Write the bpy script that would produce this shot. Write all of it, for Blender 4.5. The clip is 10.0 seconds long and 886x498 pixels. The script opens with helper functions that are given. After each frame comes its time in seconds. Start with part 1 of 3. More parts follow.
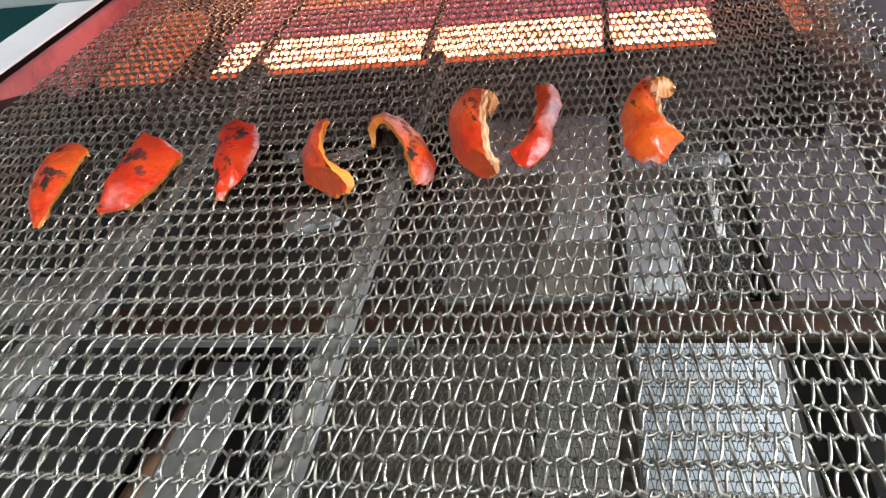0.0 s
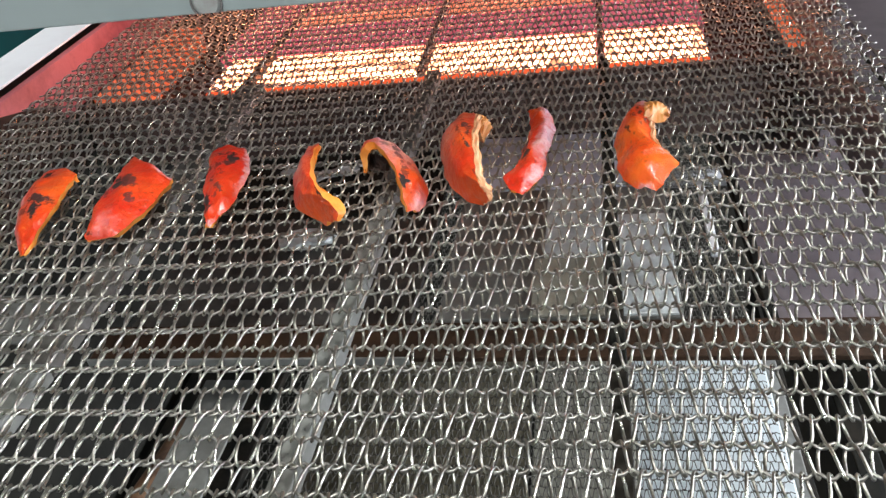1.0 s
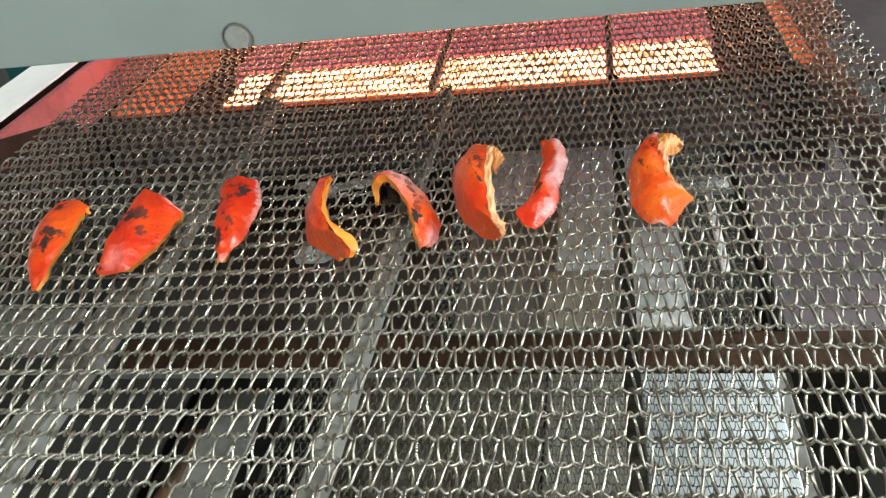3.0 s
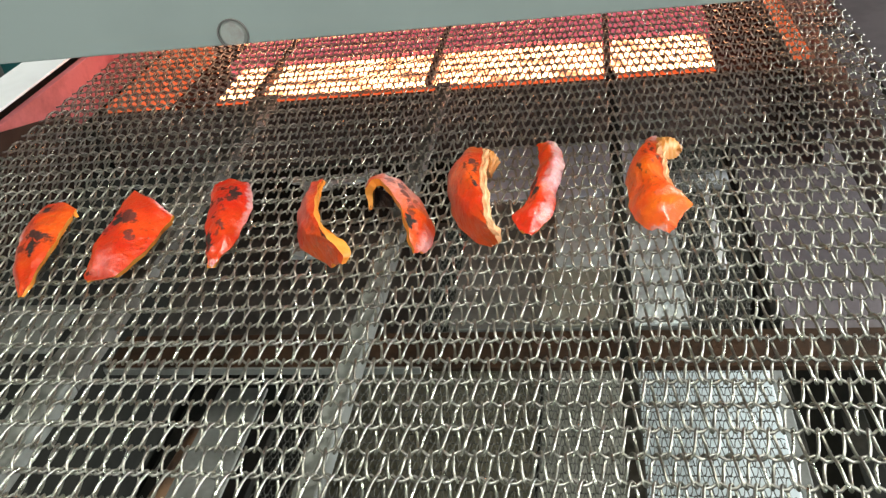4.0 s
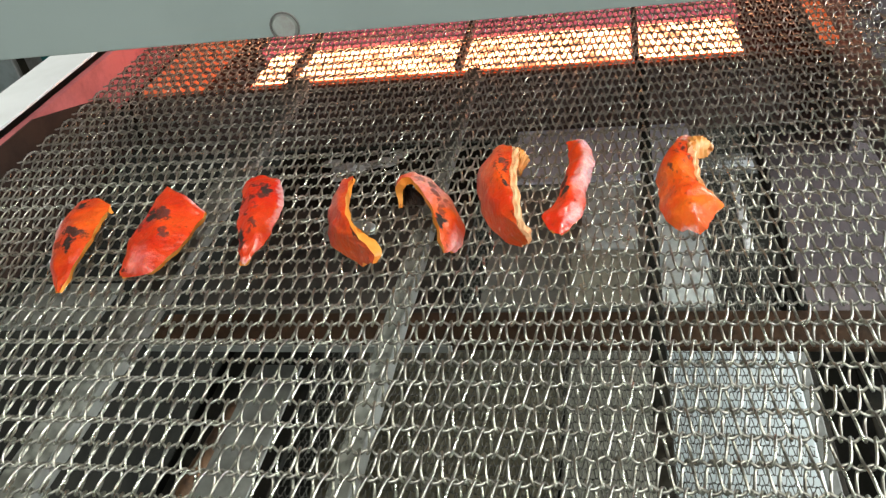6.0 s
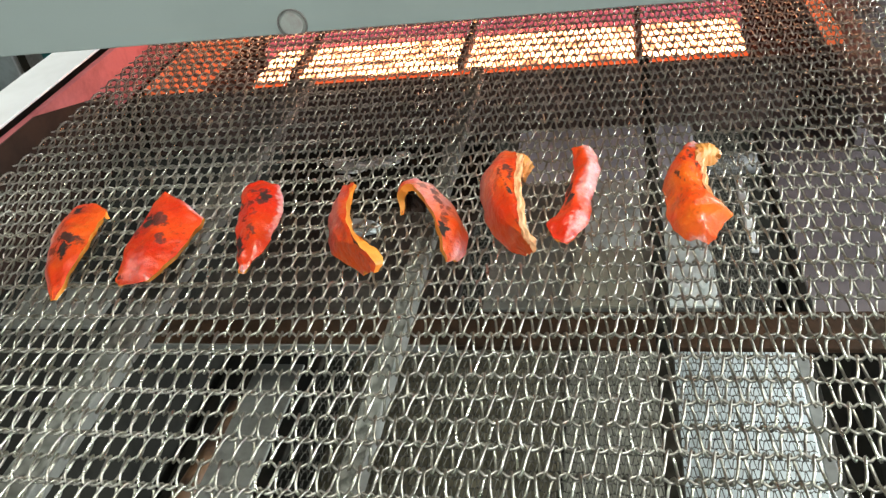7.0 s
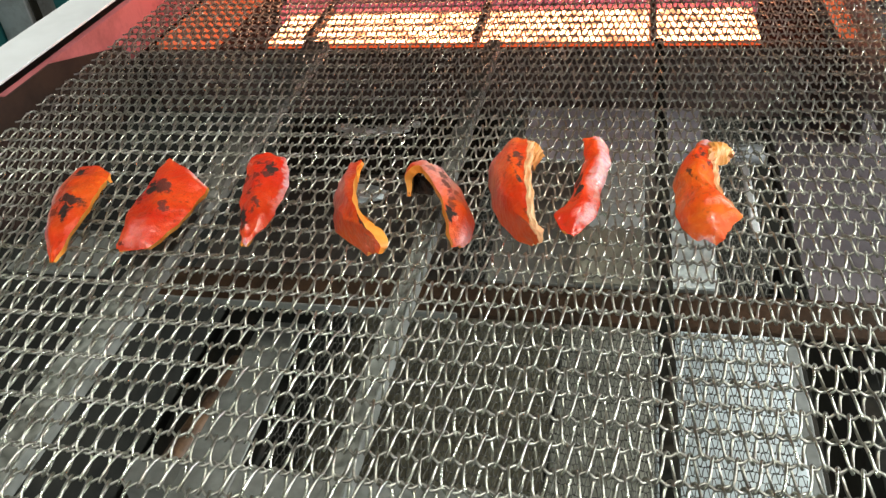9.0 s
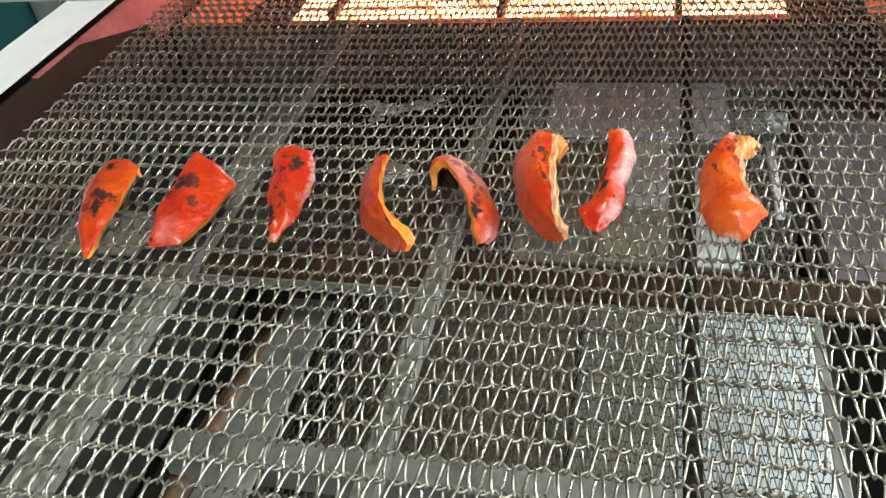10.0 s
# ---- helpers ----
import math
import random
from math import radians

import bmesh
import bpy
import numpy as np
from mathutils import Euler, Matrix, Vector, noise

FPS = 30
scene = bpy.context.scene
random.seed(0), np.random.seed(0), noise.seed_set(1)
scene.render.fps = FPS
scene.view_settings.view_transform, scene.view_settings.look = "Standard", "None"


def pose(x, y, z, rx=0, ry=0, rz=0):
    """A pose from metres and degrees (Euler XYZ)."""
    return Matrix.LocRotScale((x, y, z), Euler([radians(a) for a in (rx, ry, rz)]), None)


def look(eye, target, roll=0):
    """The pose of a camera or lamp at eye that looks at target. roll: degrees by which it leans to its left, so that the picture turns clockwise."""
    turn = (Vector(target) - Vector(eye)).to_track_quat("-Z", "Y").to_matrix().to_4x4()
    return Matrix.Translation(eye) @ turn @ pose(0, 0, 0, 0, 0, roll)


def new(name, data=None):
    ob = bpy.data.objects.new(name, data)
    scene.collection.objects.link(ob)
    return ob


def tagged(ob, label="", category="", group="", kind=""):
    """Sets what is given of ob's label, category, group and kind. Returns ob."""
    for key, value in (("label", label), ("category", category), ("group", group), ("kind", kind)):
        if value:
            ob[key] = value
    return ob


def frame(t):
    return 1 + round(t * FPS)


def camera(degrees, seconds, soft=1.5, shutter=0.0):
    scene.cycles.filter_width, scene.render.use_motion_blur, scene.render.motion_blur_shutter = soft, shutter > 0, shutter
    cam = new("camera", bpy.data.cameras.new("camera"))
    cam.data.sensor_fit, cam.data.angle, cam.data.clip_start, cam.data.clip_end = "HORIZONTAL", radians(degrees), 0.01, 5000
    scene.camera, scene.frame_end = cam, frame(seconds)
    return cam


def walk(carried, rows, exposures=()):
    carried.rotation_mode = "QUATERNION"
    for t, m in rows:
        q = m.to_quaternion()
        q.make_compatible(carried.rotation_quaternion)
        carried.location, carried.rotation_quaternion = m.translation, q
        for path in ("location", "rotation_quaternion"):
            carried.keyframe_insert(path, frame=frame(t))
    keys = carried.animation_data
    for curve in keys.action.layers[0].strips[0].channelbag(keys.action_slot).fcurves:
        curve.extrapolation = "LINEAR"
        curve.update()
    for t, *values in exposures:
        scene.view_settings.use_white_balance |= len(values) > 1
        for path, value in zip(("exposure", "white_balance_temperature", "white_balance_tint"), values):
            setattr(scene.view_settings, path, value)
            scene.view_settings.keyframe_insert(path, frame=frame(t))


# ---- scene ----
cam = camera(56.57, 10.0, soft=1.4)
BELT = 0.95          # height of the belt above the floor
SPEED = 0.00944      # belt speed, metres a second, towards the camera
MIDDLE = 4.5         # the time at which the belt's own coordinates are the room's
ROWS = [
    (0.0, -0.0022, 0.0000, 0.2664, 54.98, 7.60, 8.21),
    (0.5, -0.0028, -0.0010, 0.2685, 55.71, 7.58, 8.12),
    (1.0, -0.0006, 0.0018, 0.2694, 55.87, 7.60, 7.95),
    (1.5, -0.0011, 0.0010, 0.2737, 56.29, 7.67, 8.17),
    (2.0, -0.0034, -0.0029, 0.2849, 56.55, 7.90, 8.29),
    (2.5, -0.0039, -0.0062, 0.2844, 56.41, 8.03, 8.32),
    (4.0, -0.0051, -0.0022, 0.2848, 55.79, 7.73, 8.06),
    (4.5, -0.0053, -0.0119, 0.2932, 55.48, 8.01, 8.56),
    (5.0, -0.0068, -0.0152, 0.2959, 55.08, 8.17, 8.92),
    (5.5, -0.0068, -0.0188, 0.2936, 54.83, 8.36, 9.12),
    (6.0, -0.0095, -0.0180, 0.2960, 54.74, 8.36, 9.44),
    (7.5, -0.0142, -0.0161, 0.2941, 54.67, 8.02, 9.62),
    (8.0, -0.0132, -0.0158, 0.2932, 54.46, 7.94, 10.00),
    (8.5, -0.0166, -0.0216, 0.2981, 54.40, 6.84, 10.18),
    (9.0, -0.0210, -0.0302, 0.2984, 53.15, 5.25, 11.16),
    (9.5, -0.0192, -0.0339, 0.2971, 52.85, 5.30, 11.70),
    (10.0, -0.0238, -0.0317, 0.3177, 50.68, 6.28, 12.16),
]
walk(cam, [(t, pose(x, y, z + BELT, rx, ry, rz)) for t, x, y, z, rx, ry, rz in ROWS],
     [(0.0, 0.0, 6150, 20), (0.5, 0.06, 6150, 20), (1.5, 0.0, 6200, 18), (2.0, -0.05, 6370, 14), (2.5, 0.02, 6430, 12), (4.0, 0.08, 6520, 11), (5.0, 0.02, 6520, 11), (6.0, 0.0, 6520, 11), (7.5, 0.16, 6470, 11), (8.5, 0.18, 6470, 11), (9.0, -0.02, 6520, 11), (9.5, 0.0, 6520, 11), (10.0, -0.04, 6520, 11)])

# ---------------------------------------------------------------- world, light
world = bpy.data.worlds.new("sky")
scene.world = world
world.use_nodes = True
wn = world.node_tree.nodes
sky = wn.new("ShaderNodeTexSky")
sky.sky_type, sky.sun_disc = "NISHITA", False
sky.sun_elevation, sky.sun_rotation = radians(40), radians(100)
wn["Background"].inputs[1].default_value = 0.12
world.node_tree.links.new(sky.outputs[0], wn["Background"].inputs[0])


def area_lamp(name, m, w, h, watts, colour):
    data = bpy.data.lights.new(name, "AREA")
    data.shape, data.size, data.size_y, data.energy, data.color = "RECTANGLE", w, h, watts, colour
    ob = new(name, data)
    ob.matrix_world = m
    return ob


# right lamp is an added fill that brightens the pan and right belt side
area_lamp("right_fill_light", look((1.24, 0.65, 0.90), (0.0, 0.65, 0.55)), 1.5, 0.86, 57, (0.92, 0.98, 1.0))
area_lamp("ceiling_panel_light", look((0.35, 0.05, 2.93), (0.0, 0.38, 0.95)), 1.1, 0.6, 58, (0.98, 1.0, 0.92))
# added fill from behind the camera for hood front and left pepper faces
area_lamp("rear_fill_light", look((-1.25, -2.5, 1.95), (-0.2, 0.4, 0.95)), 1.0, 0.9, 38, (0.95, 1.0, 0.97))
scene.view_settings.exposure = 0.0


# ---------------------------------------------------------------- materials
def material(name, base, rough=0.5, metal=0.0, second=None, scale=40.0, amount=0.5, bump=0.0, bump_scale=200.0, detail=5.0, spec=0.5, emit=None, power=0.0, rough_var=0.0):
    m = bpy.data.materials.new(name)
    m.use_nodes = True
    nt = m.node_tree
    b = nt.nodes["Principled BSDF"]
    b.inputs["Base Color"].default_value = (*base, 1)
    b.inputs["Roughness"].default_value = rough
    b.inputs["Metallic"].default_value = metal
    b.inputs["Specular IOR Level"].default_value = spec
    co = nt.nodes.new("ShaderNodeTexCoord")
    if second is not None:
        n1 = nt.nodes.new("ShaderNodeTexNoise")
        n1.inputs["Scale"].default_value, n1.inputs["Detail"].default_value = scale, detail
        n2 = nt.nodes.new("ShaderNodeTexNoise")
        n2.inputs["Scale"].default_value, n2.inputs["Detail"].default_value = scale * 7.3, 3
        add = nt.nodes.new("ShaderNodeMath")
        add.operation = "MULTIPLY_ADD"
        add.inputs[1].default_value = 0.35
        ramp = nt.nodes.new("ShaderNodeValToRGB")
        ramp.color_ramp.elements[0].position = 0.68 - 0.3 * amount
        ramp.color_ramp.elements[1].position = 0.68 + 0.3 * (1 - amount) + 0.05
        ramp.color_ramp.elements[0].color = (*base, 1)
        ramp.color_ramp.elements[1].color = (*second, 1)
        nt.links.new(co.outputs["Object"], n1.inputs["Vector"])
        nt.links.new(co.outputs["Object"], n2.inputs["Vector"])
        nt.links.new(n2.outputs["Fac"], add.inputs[0])
        nt.links.new(n1.outputs["Fac"], add.inputs[2])
        nt.links.new(add.outputs[0], ramp.inputs[0])
        nt.links.new(ramp.outputs[0], b.inputs["Base Color"])
        if rough_var:
            mr = nt.nodes.new("ShaderNodeMapRange")
            mr.inputs["From Min"].default_value, mr.inputs["From Max"].default_value = 0.4, 0.9
            mr.inputs["To Min"].default_value, mr.inputs["To Max"].default_value = rough, rough + rough_var
            nt.links.new(add.outputs[0], mr.inputs["Value"])
            nt.links.new(mr.outputs[0], b.inputs["Roughness"])
    if bump:
        nb = nt.nodes.new("ShaderNodeTexNoise")
        nb.inputs["Scale"].default_value, nb.inputs["Detail"].default_value = bump_scale, 4
        bp = nt.nodes.new("ShaderNodeBump")
        bp.inputs["Strength"].default_value, bp.inputs["Distance"].default_value = bump, 0.001
        nt.links.new(co.outputs["Object"], nb.inputs["Vector"])
        nt.links.new(nb.outputs["Fac"], bp.inputs["Height"])
        nt.links.new(bp.outputs[0], b.inputs["Normal"])
    if emit is not None:
        b.inputs["Emission Color"].default_value = (*emit, 1)
        b.inputs["Emission Strength"].default_value = power
    return m


WIRE = material("belt_wire", (0.70, 0.70, 0.605), 0.23, 1.0, (0.27, 0.25, 0.205), 90, 0.52, 0.3, 900, rough_var=0.15)
ROD = material("belt_rod", (0.50, 0.495, 0.44), 0.36, 0.85, (0.16, 0.145, 0.12), 70, 0.45, rough_var=0.2)
GREY_STEEL = material("grey_steel", (0.42, 0.43, 0.42), 0.45, 0.7, (0.26, 0.25, 0.23), 25, 0.4, 0.15)
# dark brown for the shadowed wall and the gap under the rail
SHADEBROWN = material("shaded_brown_steel", (0.050, 0.030, 0.022), 0.6, 0.0, (0.022, 0.015, 0.012), 20, 0.45, 0.2, spec=0.2)
SKIRT = material("dark_skirt", (0.024, 0.024, 0.019), 0.65, 0.0, (0.012, 0.012, 0.010), 14, 0.45, 0.2, spec=0.15)
# near-black: for dark bars, and for sheets that stand in for shade
DARK_STEEL = material("near_black_steel", (0.012, 0.0125, 0.010), 0.65, 0.0, (0.030, 0.025, 0.018), 30, 0.4, 0.2, spec=0.12)
RUST = material("rusty_steel", (0.062, 0.033, 0.017), 0.7, 0.0, (0.03, 0.019, 0.011), 35, 0.5, 0.3, spec=0.2)
PALESHEET = material("pale_steel_sheet", (0.74, 0.81, 0.78), 0.5, 0.1, (0.38, 0.40, 0.38), 20, 0.4, 0.1)
SHEET = material("light_steel_sheet", (0.21, 0.215, 0.19), 0.5, 0.1, (0.12, 0.12, 0.10), 14, 0.45, 0.1)
PAN = material("pale_pan", (0.50, 0.56, 0.54), 0.45, 0.1, (0.42, 0.455, 0.42), 10, 0.4)
HOOD = material("hood_paint", (0.37, 0.435, 0.405), 0.42, 0.25, (0.32, 0.375, 0.35), 6, 0.5, 0.04, 30)
WHITE = material("white_rail", (0.86, 0.88, 0.88), 0.4, 0.0, (0.76, 0.78, 0.77), 8, 0.35)
# the burner's red light on the side wall is part of this colour
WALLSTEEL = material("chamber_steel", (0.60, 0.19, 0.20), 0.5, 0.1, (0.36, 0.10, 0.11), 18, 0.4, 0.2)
TEAL = material("teal_paint", (0.02, 0.16, 0.16), 0.5, 0.0, (0.02, 0.11, 0.115), 5, 0.5)
PLASTER = material("room_plaster", (0.15, 0.158, 0.15), 0.8, 0.0, (0.11, 0.117, 0.11), 3, 0.4, 0.1, 60)
# floor held near-black so the space below the belt stays dark
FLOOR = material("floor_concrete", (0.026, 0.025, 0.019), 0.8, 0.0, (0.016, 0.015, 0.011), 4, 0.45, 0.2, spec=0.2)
BURN = material("burner_tile", (0.5, 0.2, 0.1), 0.9, 0.0, emit=(1.0, 0.36, 0.16), power=24.0)
nt = BURN.node_tree
tn = nt.nodes.new("ShaderNodeTexNoise")
tn.inputs["Scale"].default_value, tn.inputs["Detail"].default_value = 38, 3
tr = nt.nodes.new("ShaderNodeMapRange")
tr.inputs["From Min"].default_value, tr.inputs["From Max"].default_value = 0.36, 0.64
tr.inputs["To Min"].default_value, tr.inputs["To Max"].default_value = 1.6, 17.0
tc = nt.nodes.new("ShaderNodeTexCoord")
nt.links.new(tc.outputs["Object"], tn.inputs["Vector"])
nt.links.new(tn.outputs["Fac"], tr.inputs["Value"])
nt.links.new(tr.outputs[0], nt.nodes["Principled BSDF"].inputs["Emission Strength"])
# emission stands in for the orange bloom at the tiles' front edge
RIM = material("fringe_glow", (0.3, 0.1, 0.05), 0.9, 0.0, emit=(1.0, 0.13, 0.03), power=0.9)
# lower run of the same belt, its shade and silhouette put into the colour
SHADED_WIRE = material("return_wire", (0.12, 0.115, 0.09), 0.7, 0.1, (0.05, 0.04, 0.03), 60, 0.4)
GREYPANEL = material("grey_panel", (0.085, 0.08, 0.068), 0.6, 0.0, (0.02, 0.018, 0.015), 16, 0.45, 0.15, spec=0.3)
# emission gives the pink band behind the tiles
GLOWBACK = material("pink_refractory", (0.20, 0.08, 0.09), 0.85, 0.0, (0.12, 0.05, 0.06), 50, 0.5, 0.3, emit=(0.75, 0.14, 0.20), power=0.7)
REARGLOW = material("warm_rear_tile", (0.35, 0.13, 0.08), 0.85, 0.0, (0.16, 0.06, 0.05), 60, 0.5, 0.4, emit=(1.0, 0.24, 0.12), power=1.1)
# emission in place of burner light reflected by the chamber walls
WALLGLOW = material("reflected_glow", (0.35, 0.13, 0.08), 0.85, 0.0, (0.16, 0.06, 0.05), 45, 0.5, 0.4, emit=(1.0, 0.20, 0.06), power=0.55)
CERAMIC = material("sooty_ceramic", (0.085, 0.052, 0.040), 0.85, 0.0, (0.045, 0.028, 0.022), 40, 0.5, 0.4)
BOLT = material("bolt_steel", (0.36, 0.385, 0.35), 0.5, 0.0, (0.3, 0.28, 0.25), 200, 0.4)
SEAL = material("bolt_ring", (0.16, 0.15, 0.135), 0.6, 0.2)
UPPER = material("upper_sheet", (0.66, 0.69, 0.78), 0.5, 0.1, (0.48, 0.49, 0.56), 16, 0.4, 0.1)
STAINED = material("stained_sheet", (0.34, 0.335, 0.26), 0.5, 0.1, (0.22, 0.21, 0.155), 22, 0.45, 0.1)
OLIVE = material("greasy_pan", (0.19, 0.17, 0.105), 0.5, 0.0, (0.09, 0.08, 0.045), 12, 0.45)
DULL = material("dull_panel", (0.185, 0.16, 0.16), 0.5, 0.1, (0.10, 0.085, 0.085), 10, 0.4, 0.1)
BROWN = material("brown_grease", (0.16, 0.09, 0.045), 0.5, 0.0, (0.05, 0.03, 0.02), 40, 0.5, 0.4)


# ---------------------------------------------------------------- mesh helpers
def part(name, bm, mat, parent=None, label=""):
    me = bpy.data.meshes.new(name)
    bm.to_mesh(me)
    bm.free()
    for m in (mat if isinstance(mat, (list, tuple)) else [mat]):
        me.materials.append(m)
    ob = new(name, me)
    if parent is not None:
        ob.parent = parent
    return tagged(ob, label)


def box(x0, x1, y0, y1, z0, z1, bevel=0.0, bm=None):
    """A box in the belt's height: z is counted from the belt."""
    bm = bm or bmesh.new()
    r = bmesh.ops.create_cube(bm, size=1.0)
    bmesh.ops.transform(bm, verts=r["verts"], matrix=Matrix.LocRotScale(((x0 + x1) / 2, (y0 + y1) / 2, (z0 + z1) / 2 + BELT), None, (x1 - x0, y1 - y0, z1 - z0)))
    if bevel:
        edges = list({e for v in r["verts"] for e in v.link_edges})
        bmesh.ops.bevel(bm, geom=edges, offset=bevel, segments=2, affect="EDGES", profile=0.5)
    return bm


def tube(points, radius, sides=6, closed_ends=True):
    """Vertices and faces of a round wire along points."""
    pts = np.array(points, float)
    tan = np.gradient(pts, axis=0)
    tan /= np.linalg.norm(tan, axis=1)[:, None]
    ref = np.array([1.0, 0.0, 0.0]) if abs(tan[0][0]) < 0.8 else np.array([0.0, 0.0, 1.0])
    verts, faces = [], []
    nrm = None
    for i in range(len(pts)):
        if nrm is None:
            nrm = ref - tan[i] * (ref @ tan[i])
        else:
            nrm = nrm - tan[i] * (nrm @ tan[i])
        nrm /= np.linalg.norm(nrm)
        bi = np.cross(tan[i], nrm)
        for k in range(sides):
            a = 2 * math.pi * k / sides
            verts.append(tuple(pts[i] + radius * (math.cos(a) * nrm + math.sin(a) * bi)))
    for i in range(len(pts) - 1):
        for k in range(sides):
            a, b = i * sides + k, i * sides + (k + 1) % sides
            faces.append((a, b, b + sides, a + sides))
    if closed_ends:
        faces.append(tuple(range(sides - 1, -1, -1)))
        faces.append(tuple(range(len(verts) - sides, len(verts))))
    return verts, faces


def mesh_of(name, verts, faces, mat, smooth=True):
    me = bpy.data.meshes.new(name)
    me.from_pydata(verts, [], faces)
    me.materials.append(mat)
    if smooth:
        me.polygons.foreach_set("use_smooth", [True] * len(me.polygons))
    me.update()
    return me


# ---------------------------------------------------------------- the room
def slab(name, x0, x1, y0, y1, z0, z1, mat, label, category):
    ob = part(name, box(x0, x1, y0, y1, z0 - BELT, z1 - BELT), mat)
    return tagged(ob, label, category, kind="structure")


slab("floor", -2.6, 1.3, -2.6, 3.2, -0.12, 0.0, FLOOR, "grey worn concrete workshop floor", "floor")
slab("ceiling", -2.6, 1.3, -2.6, 3.2, 3.0, 3.12, PLASTER, "plain pale workshop ceiling", "ceiling")
slab("wall_north", -2.6, 1.3, 3.2, 3.32, 0.0, 3.0, PLASTER, "plain pale plaster wall behind the oven", "wall")
slab("wall_west", -2.72, -2.6, -2.6, 3.2, 0.0, 3.0, PLASTER, "plain pale plaster wall", "wall")


def wall_with_opening(name, m, length, u0, u1, z0, z1):
    bm = bmesh.new()
    for a, b, c, d in ((0, length, 0, z0), (0, length, z1, 3.0), (0, u0, z0, z1), (u1, length, z0, z1)):
        r = bmesh.ops.create_cube(bm, size=1.0)
        bmesh.ops.transform(bm, verts=r["verts"], matrix=m @ Matrix.LocRotScale(((a + b) / 2, 0, (c + d) / 2), None, (b - a, 0.12, d - c)))
    return tagged(part(name, bm, PLASTER), "pale plaster wall with a wide opening for an added lamp", "wall", kind="structure")


# unseen walls, opened up for the added right and rear lamps
wall_with_opening("wall_east", pose(1.36, -2.6, 0, 0, 0, 90), 5.8, 2.45, 4.05, 0.44, 1.38)
wall_with_opening("wall_south", pose(-2.6, -2.66, 0), 3.9, 0.8, 3.4, 1.3, 2.6)


# ---------------------------------------------------------------- wire belt
PITCH, STEP = 0.010, 0.015376       # across and along the belt
LEFT, RIGHT = -0.5235, 0.2130
R_HIGH, R_WIRE, R_ROD = 0.0036, 0.00075, 0.00076
CRIMP = 0.0017                     # wave of the cross rods
ROD0 = 0.30456                     # a rod's place along the belt


def turn_path(sign, x0, n=5):
    """One turn of an oval spiral that reaches round both of its rods, over the top towards the camera and back below."""
    reach, count = STEP / 2 + 0.0008, 4 * n - 6
    pts = []
    for i in range(count):
        f = i / count
        a = 2 * math.pi * f
        pts.append((x0 + sign * PITCH * (f + 0.28 / (4 * math.pi) * math.sin(4 * math.pi * f)), reach * math.cos(a), R_HIGH * math.sin(a)))
    return pts


def spiral_mesh(sign, phase, sides, arc, mat):
    pts = []
    n = int((RIGHT - LEFT) / PITCH)
    start = math.ceil((LEFT - phase) / PITCH) * PITCH + phase
    if sign < 0:
        start += (n - 1) * PITCH
    for k in range(n):
        pts += turn_path(sign, start + sign * k * PITCH, arc)
    return mesh_of("spiral", *tube(pts, R_WIRE, sides), mat)


def rod_mesh(sides, step, mat):
    xs = np.arange(LEFT - 0.003, RIGHT + 0.003, step)
    pts = [(x, -CRIMP * math.cos(2 * math.pi * (x - 0.0042) / PITCH), 0.0) for x in xs]
    return mesh_of("rod", *tube(pts, R_ROD, sides), mat)


def wire_belt(name, label, first, last, sides, arc, rod_step, wire, rod_mat):
    belt = tagged(new(name), label, "conveyor belt")
    even, odd = spiral_mesh(1, 0.0042, sides, arc, wire), spiral_mesh(-1, 0.0042, sides, arc, wire)
    rod = rod_mesh(sides, rod_step, rod_mat)
    for j in range(first, last):
        ob = new("spiral", even if j % 2 == 0 else odd)
        ob.parent, ob.location = belt, (0, ROD0 - (j + 0.5) * STEP, 0)
        ob = new("rod", rod)
        ob.parent, ob.location = belt, (0, ROD0 - j * STEP, 0)
    return belt


conveyor_belt = wire_belt("conveyor_belt", "woven stainless steel wire mesh belt carrying the pepper pieces", -54, 36, 6, 7, 0.0020, WIRE, ROD)
return_belt = wire_belt("return_belt", "returning lower run of the woven steel wire belt", -90, 10, 4, 3, 0.0050, SHADED_WIRE, SHADED_WIRE)
RETURN_Z = -0.55

# ---------------------------------------------------------------- oven and conveyor frame
def thing(name, label, category, group=""):
    return tagged(new(name), label, category, group)


def single(name, bm, mat, label, category, group=""):
    return tagged(part(name, bm, mat), label, category, group)


# hood front panel with a folded lower lip and a screw
hood = thing("oven_hood", "grey-green painted sheet steel hood panel over the belt", "oven hood")
front_panel = part("front_panel", box(-0.42, 0.42, 0.3075, 0.3095, 0.1765, 0.27, 0.0006), HOOD, hood)
# next two sheets are out of view: added to shade the far belt
part("shade_sheet", box(-0.47, 0.42, 0.45, 1.34, 0.225, 0.229, 0.0005), CERAMIC, hood, "unseen dark sheet added to shade the far belt")
part("rear_blocker", box(-0.62, 0.42, 1.3405, 1.346, -0.30, 0.229, 0.0005), CERAMIC, hood, "unseen dark panel added to darken reflections in the far wires")
part("post", box(0.421, 0.441, 0.310, 0.335, -0.95, 0.27, 0.001), HOOD, hood)
part("lower_lip", box(-0.42, 0.42, 0.3096, 0.325, 0.1765, 0.1785, 0.0005), HOOD, front_panel)


